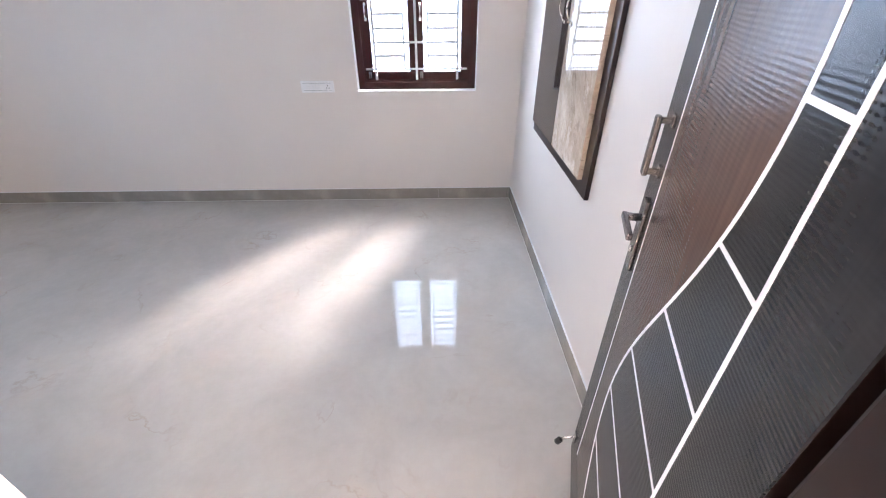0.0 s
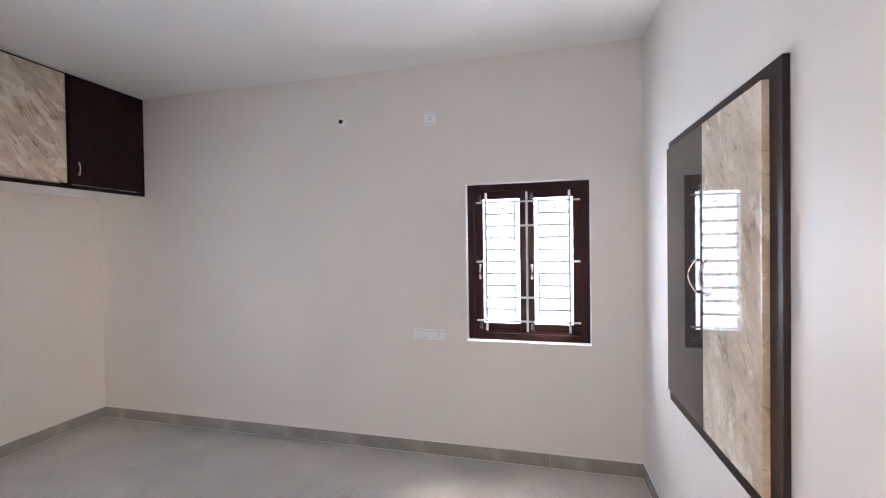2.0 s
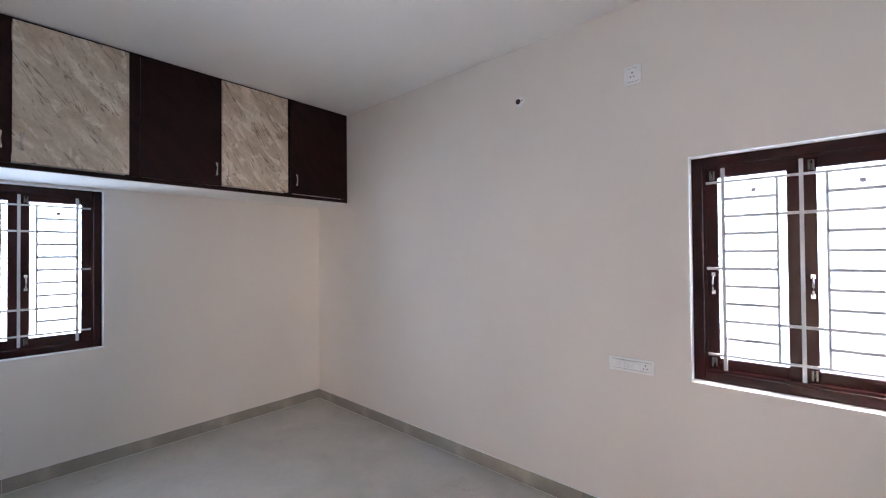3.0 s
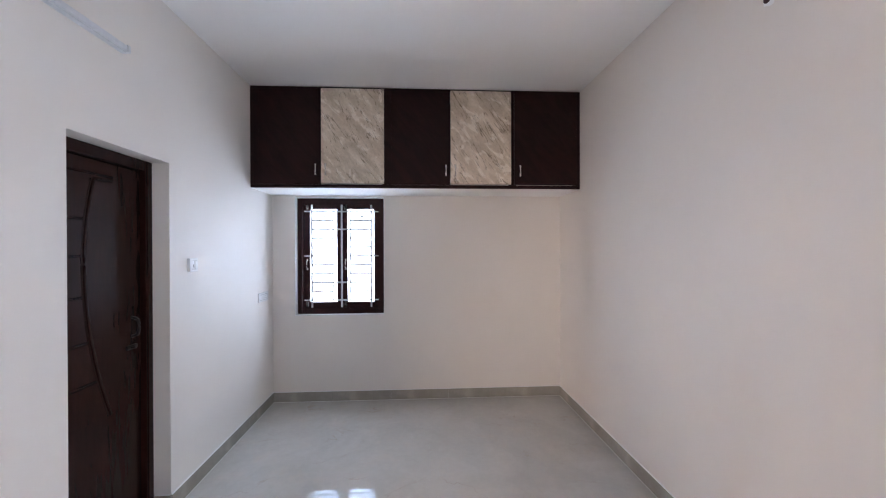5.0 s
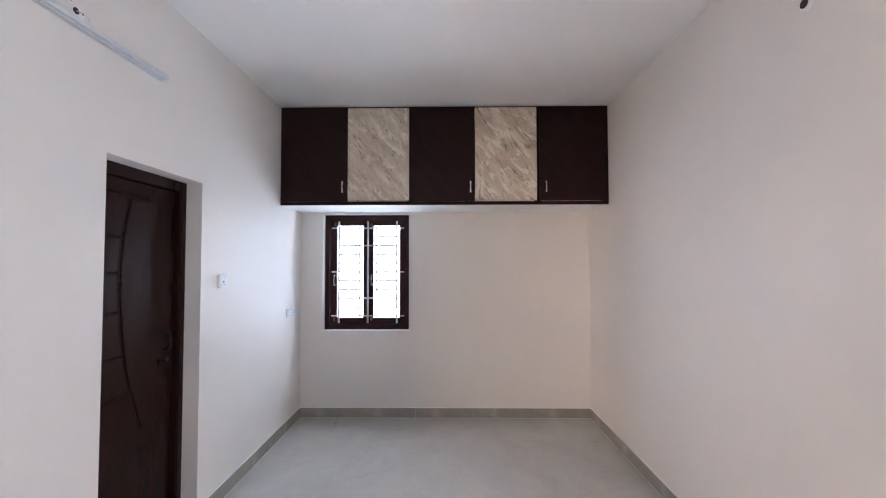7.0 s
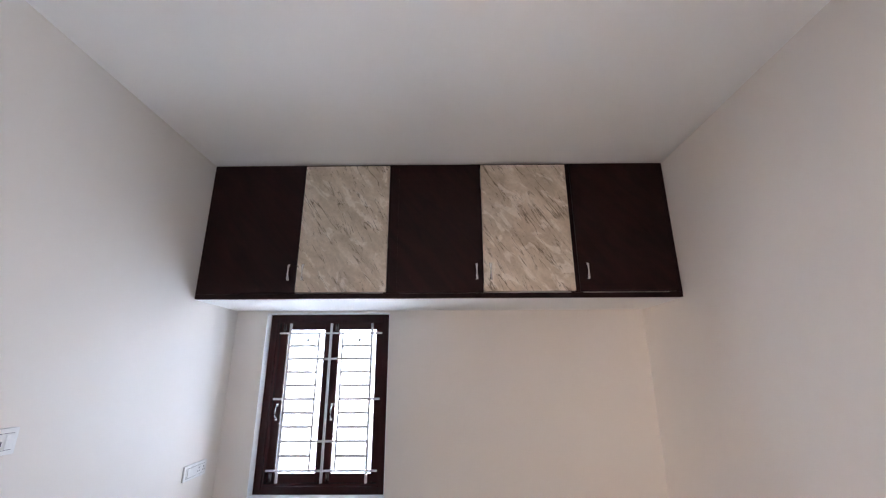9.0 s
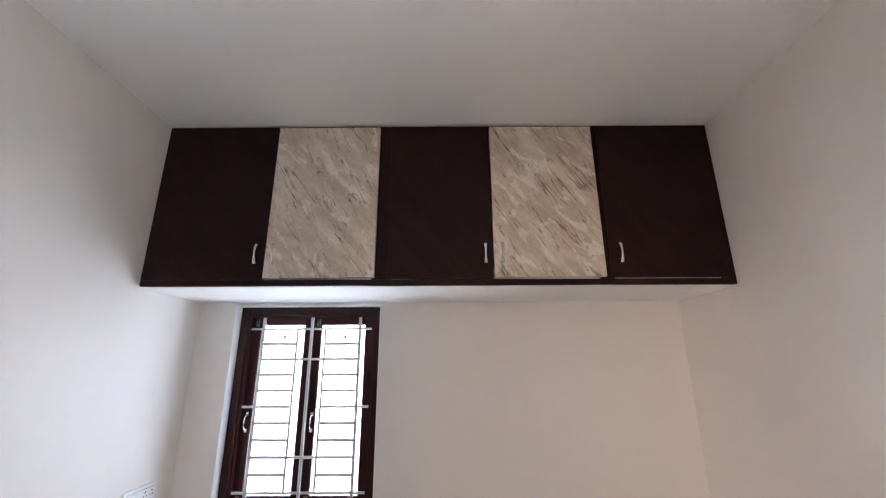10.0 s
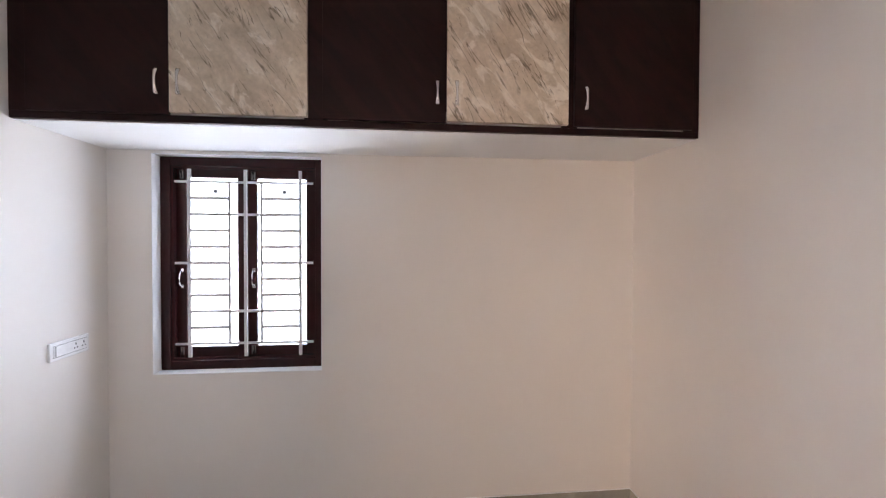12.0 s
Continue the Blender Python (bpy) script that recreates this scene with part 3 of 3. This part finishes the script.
zs = [0.70 + 1.22 * i / 36 for i in range(37)]
part("moulding", tube([(bow(z), 0.0, z) for z in zs] + [(bow(zs[-1]) - 0.12, 0.0, zs[-1] + 0.008)], 0.008, 8), BATH_WOOD, bath, "raised bowed moulding")
part("moulding", tube([(bow(z) + 0.022, 0.0, z) for z in zs], 0.005, 8), BATH_WOOD, bath, "raised bowed moulding")
rows_z = [0.70, 0.905, 1.11, 1.335, 1.535, 1.715, 1.92]
for z0, z1 in zip(rows_z, rows_z[1:]):
    part("moulded_panel", band(lambda z: bow(z) + 0.034, lambda z: BW - 0.045, [z0 + 0.009 + (z1 - z0 - 0.018) * i / 6 for i in range(7)], 0.0, 0.010), BATH_WOOD, bath, "raised moulded panel")
for z in rows_z[1:-1]:
    part("moulding", tube([(bow(z) + 0.030, 0.004, z), (BW - 0.040, 0.004, z)], 0.0055, 8), BATH_WOOD, bath, "raised cross moulding")
part("moulding", tube([(bow(1.92) - 0.12, 0.003, 1.945), (BW - 0.040, 0.003, 1.945)], 0.007, 8), BATH_WOOD, bath, "raised cross moulding")
hx = 0.075
arc = [(hx, 0.0, 1.075), (hx, 0.028, 1.085)] + [(hx, 0.034 + 0.008 * math.sin(math.pi * i / 6), 1.09 + 0.08 * i / 6) for i in range(7)] + [(hx, 0.028, 1.175), (hx, 0.0, 1.185)]
part("pull_handle", tube(arc, 0.008), DARK_STEEL, bath, "dark steel bow handle")
latch = part("latch", boxes(((hx - 0.03, 0.0, 1.005), (hx + 0.05, 0.012, 1.030)), bevel=0.003), DARK_STEEL, bath, "dark steel sliding latch")
part("knob", tube([(hx + 0.02, 0.010, 1.018), (hx + 0.02, 0.034, 1.018)], 0.007), DARK_STEEL, latch)
tagged(new("door_sill", mesh_of("door_sill", boxes(((BATH[0] + 0.001, S - T + 0.001, -0.02), (BATH[1] - 0.001, S + 0.01, 0.011)), bevel=0.003), STONE)), "black granite sill under the bathroom door", "door sill", kind="structure")


# ---- electrical fittings; local x runs right along the wall, y out of it, z up ----
def plate(name, m, w, h, label, category, slots, rocker=None, depth=0.010):
    top = thing(name, m, label, category)
    part("cover_plate", boxes(((-w / 2, 0.0, -h / 2), (w / 2, depth, h / 2)), bevel=0.003), PLASTIC, top)
    iw, ih = w / 2 - 0.017, h / 2 - 0.017
    part("module_bed", boxes(((-iw, depth, -ih), (iw, depth + 0.0022, ih)), bevel=0.001), PLASTIC, top)
    for z in (-ih, ih):
        part("seam", boxes(((-iw, depth - 0.001, z - 0.0012), (iw, depth + 0.0012, z + 0.0012))), SHADOW_GAP, top, "dark seam")
    for x, z, dw, dh in slots:
        part("socket_hole", boxes(((x - dw, depth + 0.001, z - dh), (x + dw, depth + 0.0032, z + dh))), SHADOW_GAP, top, "dark socket hole")
    for x, dw in rocker or ():
        part("rocker", boxes(((x - dw, depth, -ih + 0.002), (x + dw, depth + 0.007, ih - 0.002)), bevel=0.002), PLASTIC, top)
    return top


def pins(x, s=1.0):
    return [(x, 0.010 * s, 0.0035, 0.0045), (x - 0.009, -0.008 * s, 0.003, 0.003), (x + 0.009, -0.008 * s, 0.003, 0.003)]


plate("switchboard", pose(-0.981, N, 0.940, 0, 0, 180), 0.248, 0.084, "white plastic switchboard low on the plaster wall", "switchboard", pins(-0.078), ((0.070, 0.011), (0.046, 0.011), (0.022, 0.011), (-0.002, 0.011)))
plate("wall_socket", pose(-0.951, N, 2.612, 0, 0, 180), 0.094, 0.110, "small white socket high on the wall", "socket", pins(0.0, 1.3))
plate("switchboard", pose(-4.022, S, 1.115), 0.228, 0.086, "white switchboard with two sockets beside the window", "switchboard", pins(-0.030) + pins(-0.078), ((0.070, 0.018),), 0.012)
sw = plate("light_switch", pose(-2.795, S, 1.474), 0.092, 0.088, "white light switch beside the bathroom door", "switch", [(0.012, -0.005, 0.002, 0.008), (-0.016, -0.012, 0.003, 0.003)], ((-0.014, 0.014),), 0.022)

# LED batten on the south wall
batten = thing("tube_light", pose(-2.190, S, 2.566), "white LED batten light, switched off, on the wall", "tube light")
part("body", boxes(((0.0, 0.0, 0.0), (1.19, 0.026, 0.040)), bevel=0.004), BATTEN, batten)
part("diffuser", join(*[boxes(((0.022, 0.026, 0.006), (1.168, 0.042, 0.034)), bevel=0.006)]), BATTEN, batten, "milky diffuser")
for x in (0.0, 1.168):
    part("end_cap", boxes(((x, 0.0255, 0.002), (x + 0.022, 0.044, 0.038)), bevel=0.003), BATTEN, batten)


def wall_hole(name, m, r, patch, label, category):
    """An open conduit end: a dark recess ringed with white putty, with screw holes beside it."""
    top = thing(name, m, label, category)
    bm = bmesh.new()
    n = 20
    rng = random.Random(7)
    outer = [bm.verts.new((patch * (0.8 + 0.35 * rng.random()) * math.cos(2 * math.pi * i / n) - 0.012, 0.0012, patch * (0.8 + 0.35 * rng.random()) * math.sin(2 * math.pi * i / n) - 0.004)) for i in range(n)]
    back = [bm.verts.new((v.co.x, -0.001, v.co.z)) for v in outer]
    bm.faces.new(outer)
    for i in range(n):
        bm.faces.new((outer[i], outer[(i + 1) % n], back[(i + 1) % n], back[i]))
    bmesh.ops.recalc_face_normals(bm, faces=bm.faces)
    part("putty", bm, REVEAL, top, "white putty patch")
    part("conduit", join(tube([(0, -0.002, 0), (0, 0.0030, 0)], r, 20)), HOLE, top, "dark brown conduit mouth")
    part("screw_hole", tube([(-0.030, -0.002, 0.003), (-0.030, 0.0026, 0.003)], 0.004, 8), HOLE, top)
    return top


wall_hole("conduit_hole", pose(-1.710, N, 2.654, 0, 0, 180), 0.019, 0.036, "open brown conduit end in the wall", "conduit")
hole = wall_hole("conduit_hole", pose(-1.690, S, 2.640), 0.013, 0.024, "open conduit end with a wire above the batten light", "conduit")
for x, z in ((0.030, 0.046), (0.022, 0.032)):
    part("screw_hole", tube([(x, -0.002, z), (x, 0.0014, z)], 0.0035, 8), HOLE, hole)
part("wire", tube([(0, 0.0, 0), (-0.01, 0.02, -0.004), (-0.028, 0.026, -0.012), (-0.045, 0.018, -0.020)], 0.0025, 6), PLASTIC, hole)

# ---- skirting tiles ----
base = thing("baseboard", pose(0, 0, 0), "polished grey-beige skirting tiles with pale grout lines", "baseboard", kind="structure")
SK, SD, GAP = 0.100, 0.010, 0.0016


def skirting(a, b, inward):
    """A row of skirting tiles from a to b along the wall; inward: the way into the room."""
    a, b, inward = Vector((*a, 0)), Vector((*b, 0)), Vector((*inward, 0))
    run = (b - a).length
    way = (b - a) / run
    cache = {}
    s = 0.0
    while s < run - 0.004:
        l = min(0.60, run - s)
        key = round(l, 3)
        if key not in cache:
            cache[key] = mesh_of("skirting_tile", boxes(((GAP / 2, 0, 0.002), (l - GAP / 2, SD, SK)), bevel=0.001), SKIRT)
        ob = new("skirting_tile", cache[key])
        ob.parent = base
        yaw = math.atan2(way.y, way.x)
        flip = way.x * inward.y - way.y * inward.x < 0
        m = Matrix.Translation(a + way * s) @ Matrix.Rotation(yaw, 4, "Z")
        if flip:
            m = Matrix.Translation(a + way * (s + l)) @ Matrix.Rotation(yaw + math.pi, 4, "Z")
        ob.matrix_world = m
        s += l
    lo = a + inward * SD
    hi = b + inward * (SD + 0.003)
    box_a, box_b = [min(p, q) for p, q in zip(lo, hi)], [max(p, q) for p, q in zip(lo, hi)]
    part("grout_line", boxes(((box_a[0], box_a[1], 0.0), (box_b[0], box_b[1], 0.0025))), GROUT, base, "pale grout line")
    hi = b + inward * SD * 0.8
    box_a, box_b = [min(p, q) for p, q in zip(a, hi)], [max(p, q) for p, q in zip(a, hi)]
    part("grout_line", boxes(((box_a[0], box_a[1], SK), (box_b[0], box_b[1], SK + 0.003))), REVEAL, base, "white putty line")


skirting((W + SD, N), (E - SD, N), (0, -1))
skirting((W, S), (W, N), (1, 0))
skirting((E, S), (E, N), (-1, 0))
skirting((W + SD, S), (BATH[0], S), (0, 1))
skirting((BATH[1], S), (DOOR[0], S), (0, 1))
skirting((DOOR[1], S), (E - SD, S), (0, 1))
skirting((BATH[0], BY + 0.002), (BATH[0], S - 0.001), (1, 0))
skirting((BATH[1], BY + 0.002), (BATH[1], S - 0.001), (-1, 0))
